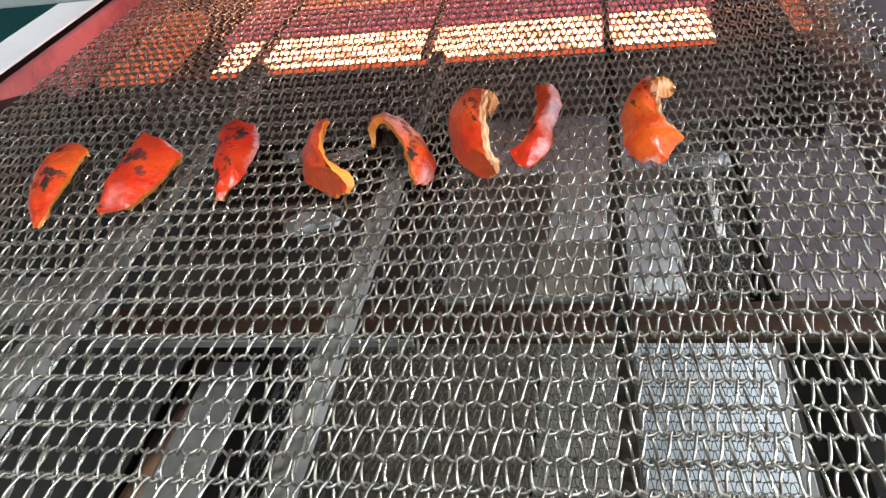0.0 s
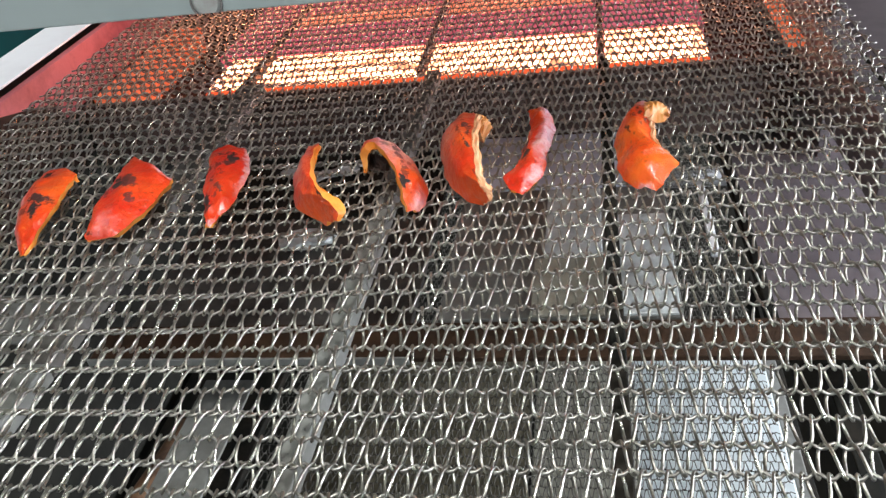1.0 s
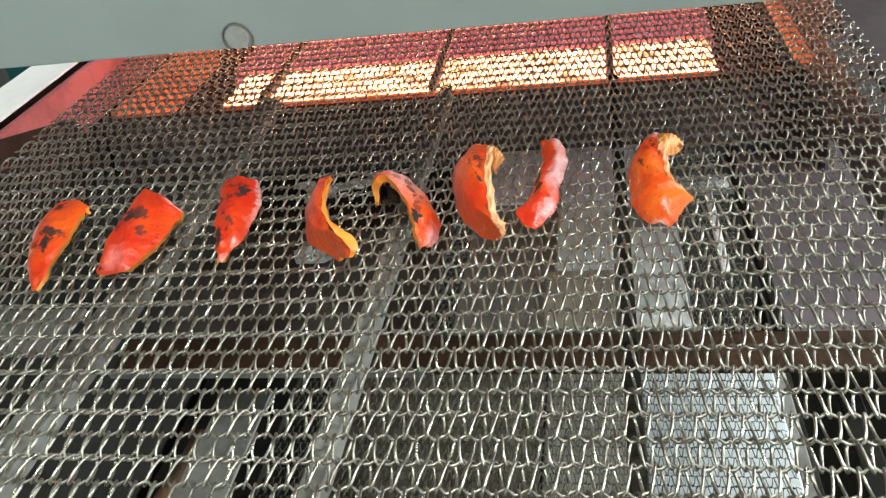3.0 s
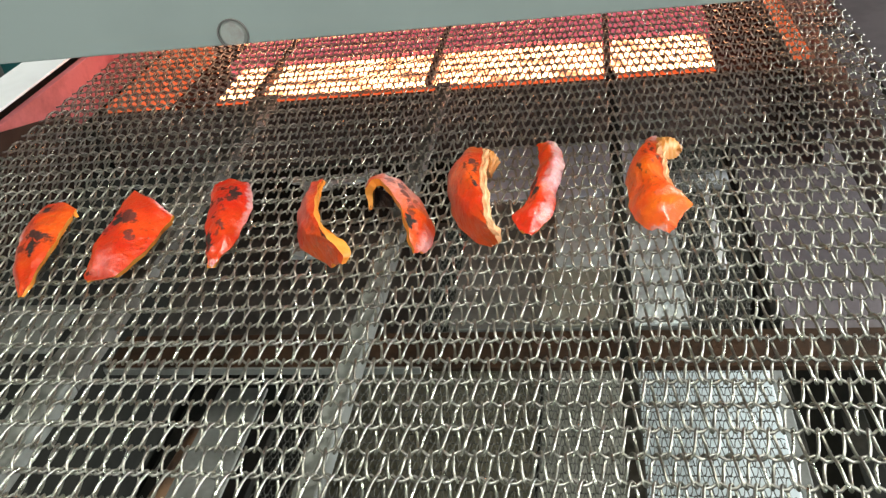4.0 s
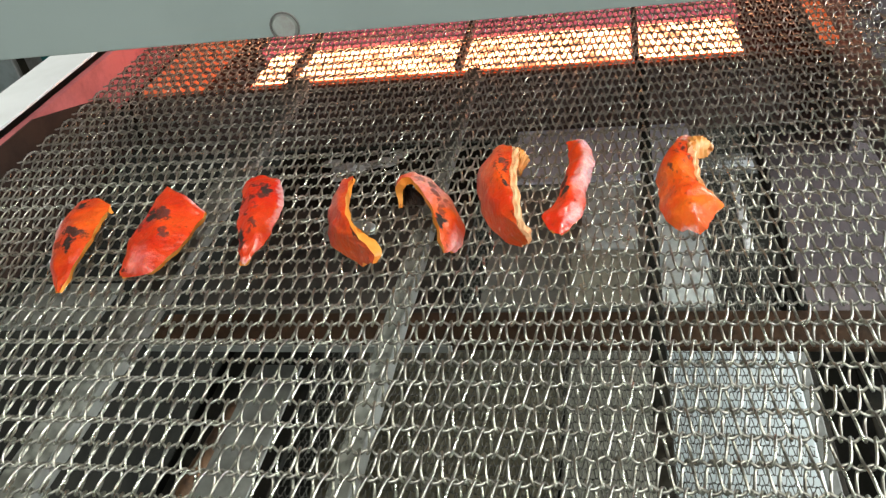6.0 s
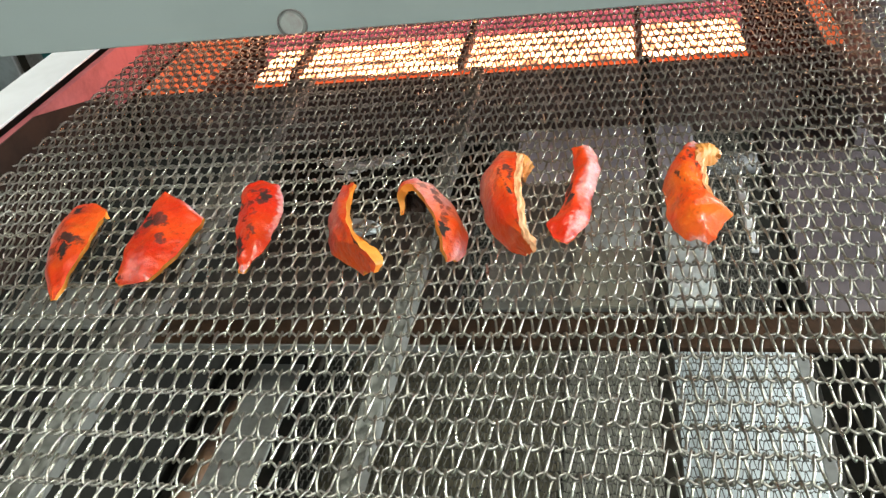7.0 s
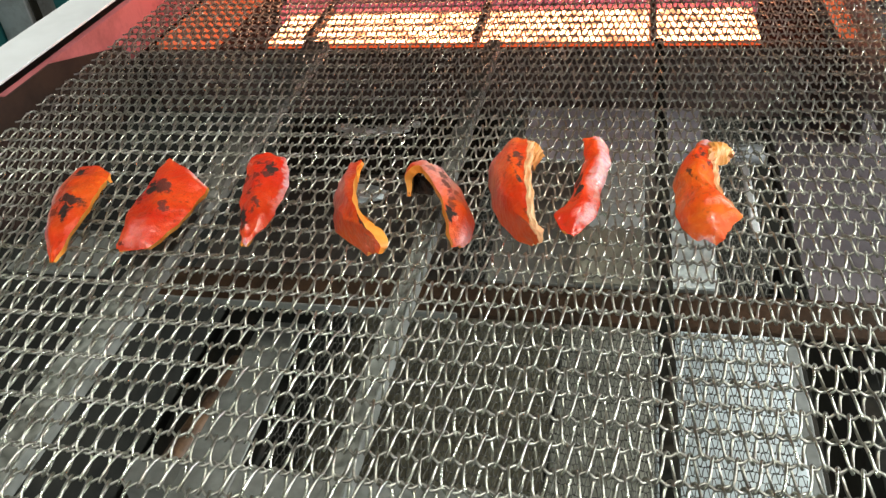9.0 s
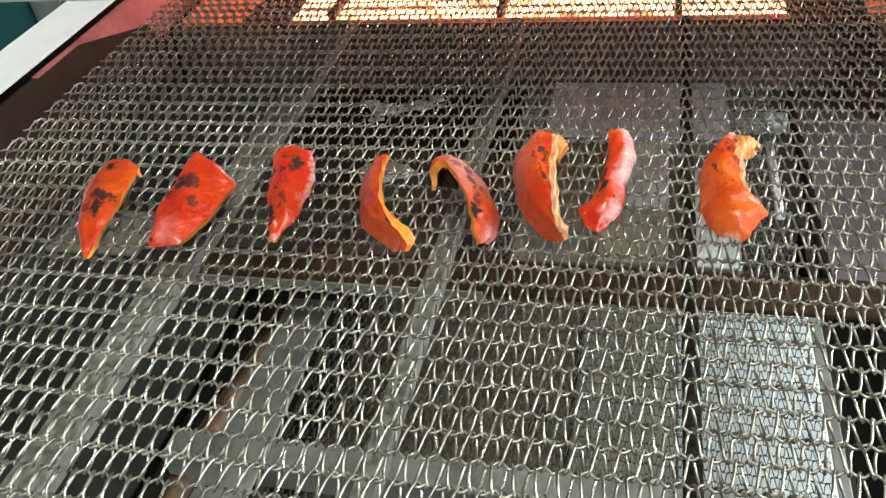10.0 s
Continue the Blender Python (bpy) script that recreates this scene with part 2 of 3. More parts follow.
def disc(x, y, z, r, depth, sides=28, ring=None):
    bm = bmesh.new()
    if ring:
        vs = []
        for rr, yy in ((ring, y - depth), (r, y - depth), (r, y), (ring, y)):
            vs.append([bm.verts.new((x + rr * math.cos(2 * math.pi * k / sides), yy, z + BELT + rr * math.sin(2 * math.pi * k / sides))) for k in range(sides)])
        for a in range(4):
            for k in range(sides):
                bm.faces.new((vs[a][k], vs[a][(k + 1) % sides], vs[(a + 1) % 4][(k + 1) % sides], vs[(a + 1) % 4][k]))
    else:
        bmesh.ops.create_cone(bm, cap_ends=True, segments=sides, radius1=r, radius2=r * 0.8, depth=depth, matrix=Matrix.Translation((x, y - depth / 2, z + BELT)) @ pose(0, 0, 0, 90))
    return bm


def cut_below(bm, z):
    bmesh.ops.bisect_plane(bm, geom=bm.verts[:] + bm.edges[:] + bm.faces[:], plane_co=(0, 0, z + BELT), plane_no=(0, 0, -1), clear_outer=True)
    return bm


part("washer", cut_below(disc(-0.1503, 0.3074, 0.1810, 0.0067, 0.0008, ring=0.0061), 0.1768), SEAL, front_panel, "dark rubber washer")
part("screw", cut_below(disc(-0.1503, 0.3074, 0.1810, 0.0060, 0.0007), 0.1768), BOLT, front_panel, "flat steel screw head")

# conveyor frame: strips, beams and rails that are bolted together, and added dark panels
STRIP_PAINT = material("strip_paint", (0.24, 0.25, 0.225), 0.55, 0.1, (0.13, 0.13, 0.11), 18, 0.4, 0.1)
# darker copy of the strip paint for lengths in the hood's shade
SHADED_STRIP = material("shaded_strip", (0.17, 0.165, 0.145), 0.6, 0.0, (0.07, 0.062, 0.05), 30, 0.45, 0.15)
frame_body = thing("belt_conveyor", "grey and rusty steel conveyor carrying the wire belt", "conveyor")
for x0, x1, mat in ((-0.331, -0.308, STRIP_PAINT), (-0.150, -0.138, STRIP_PAINT), (0.003, 0.0115, DARK_STEEL)):
    joint = 0.31 if x0 < -0.3 else 0.385
    part("support_strip", box(x0, x1, -0.2, joint, -0.024, -0.012, 0.001), mat, frame_body)
    part("support_strip", box(x0, x1, joint + 0.0005, 0.70, -0.024, -0.012, 0.001), SHADED_STRIP if mat is STRIP_PAINT else mat, frame_body, "rear length of the support strip, darkened for the hood's shade")
part("guide_bar", box(0.122, 0.131, 0.517, 0.80, -0.160, -0.150, 0.002), DARK_STEEL, frame_body, "thin blackened steel bar")
# bright reflection on an edge, made as a white strip
part("glint_strip", box(0.077, 0.083, 0.495, 0.60, -0.084, -0.080, 0.001), WHITE, frame_body, "short white strip standing in for a reflection on an edge")
part("cross_beam", box(-0.43, 0.30, 0.473, 0.516, -0.162, -0.157, 0.001), RUST, frame_body, "rust-brown flat cross beam")
# highlight along the beam's front edge, made as a lighter strip
part("edge_highlight", box(-0.43, -0.15, 0.4705, 0.4728, -0.1625, -0.1555, 0.0005), STRIP_PAINT, frame_body, "lighter strip standing in for the highlight on the beam's edge")
part("cross_beam", box(-0.40, 0.14, 0.316, 0.345, -0.245, -0.218, 0.002), STRIP_PAINT, frame_body, "grey steel cross beam")
part("frame_strip", box(-0.355, -0.308, 0.10, 0.51, -0.2185, -0.2155, 0.001), STRIP_PAINT, frame_body)
part("frame_strip", box(0.172, 0.190, 0.10, 0.53, -0.24, -0.2155, 0.001), DARK_STEEL, frame_body)
# added dark panel that closes the view to the left below the belt
part("blocking_panel", box(-0.624, -0.612, -0.2, 1.35, -0.80, -0.087, 0.001), SKIRT, frame_body, "dark panel added to close off the space below the belt")
# wall shadow as a plate: its slanted end follows the burner lip's shadow line
bm = bmesh.new()
outline = ((0.10, -0.023), (0.672, -0.023), (0.80, -0.060), (0.838, -0.140), (0.10, -0.140))
sides = [[bm.verts.new((x, y, z + BELT)) for y, z in outline] for x in (-0.6085, -0.6105)]
bm.faces.new(sides[0]), bm.faces.new(sides[1][::-1])
for k in range(5):
    bm.faces.new((sides[0][k], sides[1][k], sides[1][(k + 1) % 5], sides[0][(k + 1) % 5]))
part("shadow_plate", bm, SHADEBROWN, frame_body, "dark plate shaped as the shadowed part of the side wall")
part("side_rail", box(-0.676, -0.6155, -0.2, 1.6, -0.0145, -0.0115, 0.0008), WHITE, frame_body, "white painted flat side rail")
for y in (0.12, 1.45):
    bm = bmesh.new()
    bmesh.ops.create_cone(bm, cap_ends=True, segments=24, radius1=0.02, radius2=0.02, depth=0.86, matrix=Matrix.Translation((-0.155, y, BELT - 0.5735)) @ pose(0, 0, 0, 0, 90))
    part("return_roller", bm, GREY_STEEL, frame_body, "plain steel return roller")
# added out of view to keep the right lamp off the floor
part("blocking_panel", box(0.60, 0.606, -0.2, 1.35, -0.948, -0.575, 0.001), DARK_STEEL, frame_body, "dark panel added to close off the space below the belt")
part("stained_pan", box(-0.10, 0.0395, 0.30, 0.98, -0.62, -0.606, 0.003), STAINED, frame_body, "olive-stained steel pan under the returning belt")
part("catch_pan", box(0.04, 0.232, 0.30, 0.98, -0.62, -0.605, 0.003), PAN, frame_body, "pale steel catch pan under the returning belt")
part("pan_edge", box(0.2325, 0.250, 0.30, 0.98, -0.622, -0.609, 0.002), SHEET, frame_body, "dull grey rolled pan edge")
part("dirty_pan", box(-0.45, -0.105, 0.20, 0.98, -0.622, -0.610, 0.003), OLIVE, frame_body, "greasy olive-brown pan under the returning belt")
# added for the black area right of the pan, hiding the lit floor
part("shade_panel", box(0.2505, 0.262, 0.0, 1.2, -0.948, -0.630, 0.001), DARK_STEEL, frame_body, "dark panel added to hide the lit floor beside the pan")
part("outer_panel", box(0.236, 0.40, 0.50, 1.35, -0.045, -0.035, 0.001), DULL, frame_body, "dull grey-brown outer panel")
part("lower_panel", box(0.205, 0.2215, 0.57, 0.83, -0.10, -0.03, 0.001), DULL, frame_body, "dull grey-brown outer panel")

# added strip that paints the gap between rail and wall dark
part("gap_filler", box(-0.650, -0.6125, -0.19, 1.34, -0.060, -0.0245, 0.001), SHADEBROWN, frame_body, "dark strip added for the shaded gap under the rail")
# black sheet added in place of shade; it covers the lit floor
part("shade_tray", box(-0.598, -0.452, -0.15, 1.20, -0.52, -0.508, 0.002), DARK_STEEL, frame_body, "black sheet added to keep the space under the belt edge dark")

# greasy pipe beside the frame strip
pts = [(-0.385 - 0.012 * math.sin(6 * y), y, BELT - 0.262 + 0.004 * math.sin(23 * y)) for y in np.linspace(0.06, 0.50, 40)]
tagged(new("greasy_pipe", mesh_of("greasy_pipe", *tube(pts, 0.011, 12), BROWN)), "brown grease-covered pipe below the belt", "pipe")

# sheets below
single("drip_sheet", box(-0.135, 0.062, 0.518, 0.862, -0.162, -0.156, 0.001), SHEET, "stained grey steel drip sheet below the belt", "drip sheet")
for x0, x1, y0, y1 in ((0.014, 0.060, 0.5185, 0.665), (-0.050, 0.001, 0.60, 0.715)):
    single("pale_sheet", box(x0, x1, y0, y1, -0.1558, -0.1530, 0.0008), PALESHEET, "pale stained steel sheet lying on the drip sheet", "steel sheet", "pale sheets on the drip sheet")
single("upper_sheet", box(-0.128, 0.060, 0.719, 0.834, -0.1558, -0.1530, 0.0008), UPPER, "dull violet-grey steel sheet below the burner", "steel sheet")
single("stained_sheet", box(-0.058, 0.001, 0.5185, 0.598, -0.1558, -0.1530, 0.0008), STAINED, "olive-stained steel sheet lying on the drip sheet", "steel sheet")
single("side_sheet", box(-0.42, -0.16, 0.518, 0.70, -0.172, -0.166, 0.001), GREYPANEL, "stained grey steel sheet below the belt", "steel sheet")
single("corner_sheet", box(-0.556, -0.462, 0.455, 0.517, -0.124, -0.120, 0.001), SHEET, "small grey-green steel sheet near the belt edge", "steel sheet")
# added black sheet: fills a dark void and carries the flakes
single("dark_tray", box(-0.42, -0.16, 0.702, 0.836, -0.172, -0.166, 0.001), DARK_STEEL, "black sheet added for the dark void in front of the burner", "ash tray")
right_panel = thing("right_panel", "dull grey-brown steel panel with a folded edge below the belt", "steel panel")
part("sheet", box(0.136, 0.36, 0.522, 0.86, -0.190, -0.178, 0.001), DULL, right_panel)
part("folded_edge", box(0.1315, 0.1355, 0.522, 0.86, -0.190, -0.168, 0.001), DARK_STEEL, right_panel, "dark folded edge")
part("front_flange", box(0.1315, 0.36, 0.517, 0.5215, -0.190, -0.168, 0.001), RUST, right_panel, "rusty front flange")


def flake(x, y, z, size, seed):
    """A crumpled flake of pale ash."""
    rng = random.Random(seed)
    bm = bmesh.new()
    bmesh.ops.create_icosphere(bm, subdivisions=2, radius=size)
    for v in bm.verts:
        k = 0.65 + 0.7 * rng.random()
        v.co = Vector((v.co.x * k * 1.5 + x, v.co.y * k + y, v.co.z * k * 0.35 + z + BELT + size * 0.4))
    return bm


ASH = material("ash", (0.62, 0.63, 0.60), 0.9, 0.0, (0.35, 0.35, 0.33), 150, 0.5, 0.5)
for k, (x, y, size) in enumerate(((-0.311, 0.760, 0.012), (-0.290, 0.768, 0.008), (-0.335, 0.775, 0.009), (-0.270, 0.772, 0.010), (-0.318, 0.742, 0.006), (-0.255, 0.79, 0.006))):
    single("ash_flake", flake(x - 0.012, y + 0.020, -0.166, size, k), ASH, "crumpled pale ash flake on the black sheet", "ash flake", "ash flakes on the tray")

single("foil_scrap", flake(-0.288, 0.648, -0.166, 0.017, 31), PALESHEET, "crumpled pale foil scrap on the stained sheet", "foil scrap")

# burner box under the belt
burner = thing("gas_burner", "glowing infrared burner in a sooty ceramic housing", "burner")
part("front_wall", box(-0.605, 0.205, 0.838, 0.848, -0.165, -0.084, 0.001), CERAMIC, burner)
part("back_wall", box(-0.605, 0.205, 1.25, 1.27, -0.165, 0.02, 0.001), CERAMIC, burner)
part("base", box(-0.605, 0.205, 0.849, 1.249, -0.165, -0.120, 0.001), CERAMIC, burner)
part("fringe_glow", box(-0.449, 0.119, 0.8485, 0.856, -0.118, -0.0815, 0.001), RIM, burner, "emissive strip standing in for the orange fringe under the tiles")
for x0, x1 in ((-0.449, -0.404), (-0.392, -0.198), (-0.187, 0.002), (0.012, 0.119)):
    part("burner_tile", box(x0, x1, 0.8565, 0.948, -0.118, -0.080, 0.002), BURN, burner, "white-hot ceramic burner tile")
for x0, x1 in ((-0.4025, -0.3935), (-0.1965, -0.1885), (0.0035, 0.0105)):
    part("tile_divider", box(x0, x1, 0.8565, 1.235, -0.1185, -0.074, 0.001), CERAMIC, burner, "sooty divider between the tiles")
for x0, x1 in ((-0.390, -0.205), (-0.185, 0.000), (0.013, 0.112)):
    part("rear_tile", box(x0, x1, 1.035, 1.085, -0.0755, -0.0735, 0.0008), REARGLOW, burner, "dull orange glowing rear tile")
part("refractory", box(-0.47, -0.2045, 0.952, 1.240, -0.118, -0.076, 0.003), GLOWBACK, burner, "refractory block with a dull red emission")
part("refractory", box(-0.2040, 0.125, 0.952, 1.240, -0.118, -0.076, 0.003), GLOWBACK, burner, "refractory block with a dull red emission")
# two glowing pieces added for the orange reflections left and right
part("wall_reflection", box(-0.603, -0.556, 0.862, 1.10, -0.118, -0.082, 0.002), WALLGLOW, burner, "glowing block standing in for burner light on the left wall")
part("streak_reflection", box(0.184, 0.199, 0.800, 1.24, -0.058, -0.050, 0.001), WALLGLOW, burner, "narrow glowing strip standing in for a burner reflection on the right")

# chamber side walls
single("chamber_side_wall", box(-0.622, -0.612, 0.60, 1.35, -0.085, -0.023, 0.001), WALLSTEEL, "steel side wall of the burner chamber, coloured by the burner's red light", "side wall", "chamber side walls")
single("chamber_side_wall", box(0.222, 0.232, 0.80, 1.35, -0.20, -0.020, 0.001), DULL, "dull grey steel side wall of the burner chamber", "side wall", "chamber side walls")
single("teal_cabinet", box(-1.60, -1.0, 0.9, 2.2, -0.95, 0.05, 0.01), TEAL, "dark teal painted machine cabinet beside the conveyor", "cabinet")
post = thing("machine_post", "grey sheet steel post with a black seam beside the teal cabinet", "post")
part("column", box(-0.99, -0.93, 1.055, 1.12, -0.95, 0.03, 0.003), GREY_STEEL, post)
# dark slot of the post, made as a black strip
part("seam", box(-0.9295, -0.927, 1.062, 1.078, -0.94, 0.02, 0.0005), DARK_STEEL, post, "black strip standing in for a dark slot")
frame_body.location.x = burner.location.x = -0.001
PEPPERS = []
# ---------------------------------------------------------------- pepper pieces
FLESH = material("pepper_flesh", (0.76, 0.22, 0.018), 0.45, 0.0, (0.78, 0.34, 0.055), 90, 0.45, 0.25, 300)

PALE_RIM = material("pale_cut_rim", (0.70, 0.42, 0.22), 0.5, 0.0, (0.62, 0.22, 0.07), 120, 0.4, 0.3, 400)
PALE_FLESH = material("yellow_flesh", (0.56, 0.25, 0.055), 0.5, 0.0, (0.60, 0.18, 0.025), 70, 0.45, 0.25, 300)
HOLLOW = material("charred_hollow", (0.022, 0.013, 0.009), 0.8, 0.0, (0.05, 0.022, 0.012), 120, 0.4, 0.4, 300)
CHARRED = material("charred_flesh", (0.05, 0.025, 0.012), 0.7, 0.0, (0.40, 0.13, 0.02), 80, 0.7, 0.4, 300)


def skin_material(name, tone, marks, pale_marks, seed):
    """Roasted skin. tone: 0 deep red to 1 orange. marks, pale_marks: (along, across, radius along, radius across,
    strength) of char and of pale patches, both blisters and painted sheen.
    """
    m = bpy.data.materials.new(name)
    m.use_nodes = True
    nt = m.node_tree
    b = nt.nodes["Principled BSDF"]
    b.inputs["Coat Weight"].default_value, b.inputs["Coat Roughness"].default_value = 0.45, 0.16
    b.inputs["Subsurface Weight"].default_value, b.inputs["Subsurface Scale"].default_value = 0.25, 0.006
    b.inputs["Subsurface Radius"].default_value = (1.0, 0.25, 0.08)
    co = nt.nodes.new("ShaderNodeTexCoord")
    mp = nt.nodes.new("ShaderNodeMapping")
    mp.inputs["Location"].default_value = (seed * 1.7, seed * 0.9, seed * 0.4)
    nt.links.new(co.outputs["Object"], mp.inputs["Vector"])

    def noise_node(scale, detail, rough=0.5):
        n = nt.nodes.new("ShaderNodeTexNoise")
        n.inputs["Scale"].default_value, n.inputs["Detail"].default_value, n.inputs["Roughness"].default_value = scale, detail, rough
        nt.links.new(mp.outputs[0], n.inputs["Vector"])
        return n

    def ranged(src, f0, f1, t0, t1):
        r = nt.nodes.new("ShaderNodeMapRange")
        r.inputs["From Min"].default_value, r.inputs["From Max"].default_value = f0, f1
        r.inputs["To Min"].default_value, r.inputs["To Max"].default_value = t0, t1
        nt.links.new(src, r.inputs["Value"])
        return r.outputs[0]

    def maths(op, a, c):
        n = nt.nodes.new("ShaderNodeMath")
        n.operation = op
        for k, v in enumerate((a, c)):
            if isinstance(v, (int, float)):
                n.inputs[k].default_value = v
            else:
                nt.links.new(v, n.inputs[k])
        return n.outputs[0]

    def mixed(fac, c0, c1):
        n = nt.nodes.new("ShaderNodeMix")
        n.data_type = "RGBA"
        nt.links.new(fac, n.inputs[0])
        for k, c in ((6, c0), (7, c1)):
            if isinstance(c, tuple):
                n.inputs[k].default_value = (*c, 1)
            else:
                nt.links.new(c, n.inputs[k])
        return n.outputs[2]

    # uneven edges of the marks: the surface coordinates are shifted by noise
    warp = nt.nodes.new("ShaderNodeVectorMath")
    warp.operation = "MULTIPLY_ADD"
    warp.inputs[1].default_value = (0.22, 0.48, 0)
    centre = nt.nodes.new("ShaderNodeVectorMath")
    centre.operation = "SUBTRACT"
    centre.inputs[1].default_value = (0.5, 0.5, 0.5)
    nt.links.new(noise_node(190, 4, 0.65).outputs["Color"], centre.inputs[0])
    nt.links.new(centre.outputs[0], warp.inputs[0])
    nt.links.new(co.outputs["UV"], warp.inputs[2])

    def blots(rows, edge):
        total = None
        for u, v, ru, rv, strength in rows:
            place = nt.nodes.new("ShaderNodeMapping")
            place.inputs["Location"].default_value = (-u / ru, -v / rv, 0)
            place.inputs["Scale"].default_value = (1 / ru, 1 / rv, 0)
            nt.links.new(warp.outputs[0], place.inputs["Vector"])
            size = nt.nodes.new("ShaderNodeVectorMath")
            size.operation = "LENGTH"
            nt.links.new(place.outputs[0], size.inputs[0])
            one = ranged(size.outputs["Value"], 1 - edge, 1 + edge, strength, 0.0)
            total = one if total is None else maths("MAXIMUM", total, one)
        return total

    deep, light = (0.56 + 0.16 * tone, 0.016 + 0.06 * tone, 0.006), (0.76, 0.05 + 0.14 * tone, 0.010)
    colour = mixed(ranged(noise_node(34, 3).outputs["Fac"], 0.36, 0.66, 0, 1), deep, light)
    speck = maths("MULTIPLY", ranged(noise_node(420, 3).outputs["Fac"], 0.55, 0.66, 0, 0.65), ranged(noise_node(48, 3).outputs["Fac"], 0.46, 0.62, 0, 1))
    colour = mixed(speck, colour, (0.20, 0.014, 0.007))
    # pale tint: blistered skin, and grazing sheen painted along the edges
    if pale_marks:
        colour = mixed(maths("MULTIPLY", blots(pale_marks, 0.5), ranged(noise_node(260, 6).outputs["Fac"], 0.3, 0.6, 0.45, 1.0)), colour, (0.78, 0.52, 0.53))
    char = blots(marks, 0.2)
    colour = mixed(char, colour, (0.020, 0.010, 0.007))
    nt.links.new(colour, b.inputs["Base Color"])
    nt.links.new(ranged(char, 0, 1, 0.34, 0.8), b.inputs["Roughness"])
    nt.links.new(ranged(char, 0, 1, 0.4, 0.0), b.inputs["Coat Weight"])
    fine = nt.nodes.new("ShaderNodeBump")
    fine.inputs["Strength"].default_value, fine.inputs["Distance"].default_value = 0.55, 0.0012
    nt.links.new(noise_node(330, 5, 0.6).outputs["Fac"], fine.inputs["Height"])
    broad = nt.nodes.new("ShaderNodeBump")
    broad.inputs["Strength"].default_value, broad.inputs["Distance"].default_value = 0.85, 0.003
    nt.links.new(noise_node(95, 3).outputs["Fac"], broad.inputs["Height"])
    nt.links.new(fine.outputs[0], broad.inputs["Normal"])
    nt.links.new(broad.outputs[0], b.inputs["Normal"])
    return m


def smooth_curve(values, n):
    """Catmull-Rom through a few control rows."""
    v = np.array(values, float)
    v = np.vstack([2 * v[0] - v[1], v, 2 * v[-1] - v[-2]])
    out = []
    for i in range(n):
        s = i / (n - 1) * (len(v) - 3)
        k = min(int(s), len(v) - 4)
        t = s - k
        p0, p1, p2, p3 = v[k:k + 4]
        out.append(0.5 * (2 * p1 + (p2 - p0) * t + (2 * p0 - 5 * p1 + 4 * p2 - p3) * t * t + (3 * p1 - p0 - 3 * p2 + p3) * t ** 3))
    return np.array(out)


SEAT = 0.0044      # height of the wires' upper side above the belt's middle


def patch(rows, thick, seed, nu=44, nv=17, rough=1.0):
    """A curved slice between two edges. rows: one edge x, y, z, other edge x, y, z, bulge (mm). Returns outer and inner points."""
    c = smooth_curve(rows, nu)
    wob = np.random.RandomState(seed).rand(4) * 6
    a, b, bulge = c[:, 0:3], c[:, 3:6], c[:, 6] / 1000
    v = np.linspace(0, 1, nv)
    u = np.linspace(0, 1, nu)
    outer = np.zeros((nu, nv, 3))
    for i in range(nu):
        chord = (b[i] - a[i]) / np.linalg.norm(b[i] - a[i])
        n = np.array([0, 0, 1.0]) - chord * chord[2]
        n /= np.linalg.norm(n)
        crinkle = rough * 0.0007 * np.sin(9 * v + 13 * u[i] + wob[0]) + 0.0005 * np.sin(31 * u[i] - 8 * v + wob[1])
        ragged = rough * 0.0006 * math.sin(19 * u[i] + wob[2]) + 0.0004 * math.sin(43 * u[i] + wob[3])
        lift = bulge[i] * (1 - (2 * v - 1) ** 2) + crinkle * (1 - (2 * v - 1) ** 4)
        outer[i] = a[i] + (b[i] - a[i]) * v[:, None] + n * lift[:, None] + np.array([ragged, 0, 0])
    du, dv = np.gradient(outer, axis=0), np.gradient(outer, axis=1)
    nrm = np.cross(dv, du)
    nrm /= np.maximum(np.linalg.norm(nrm, axis=2), 1e-9)[:, :, None]
    if nrm[:, :, 2].mean() < 0:
        nrm = -nrm
    padded = np.pad(nrm, ((6, 6), (0, 0), (0, 0)), mode="edge")
    nrm = sum(padded[k:k + nu] for k in range(13))
    nrm /= np.linalg.norm(nrm, axis=2)[:, :, None]
    ends = np.minimum(1, 7 * np.minimum(u, 1 - u))[:, None, None]
    return outer, outer - nrm * thick * (0.45 + 0.55 * ends)


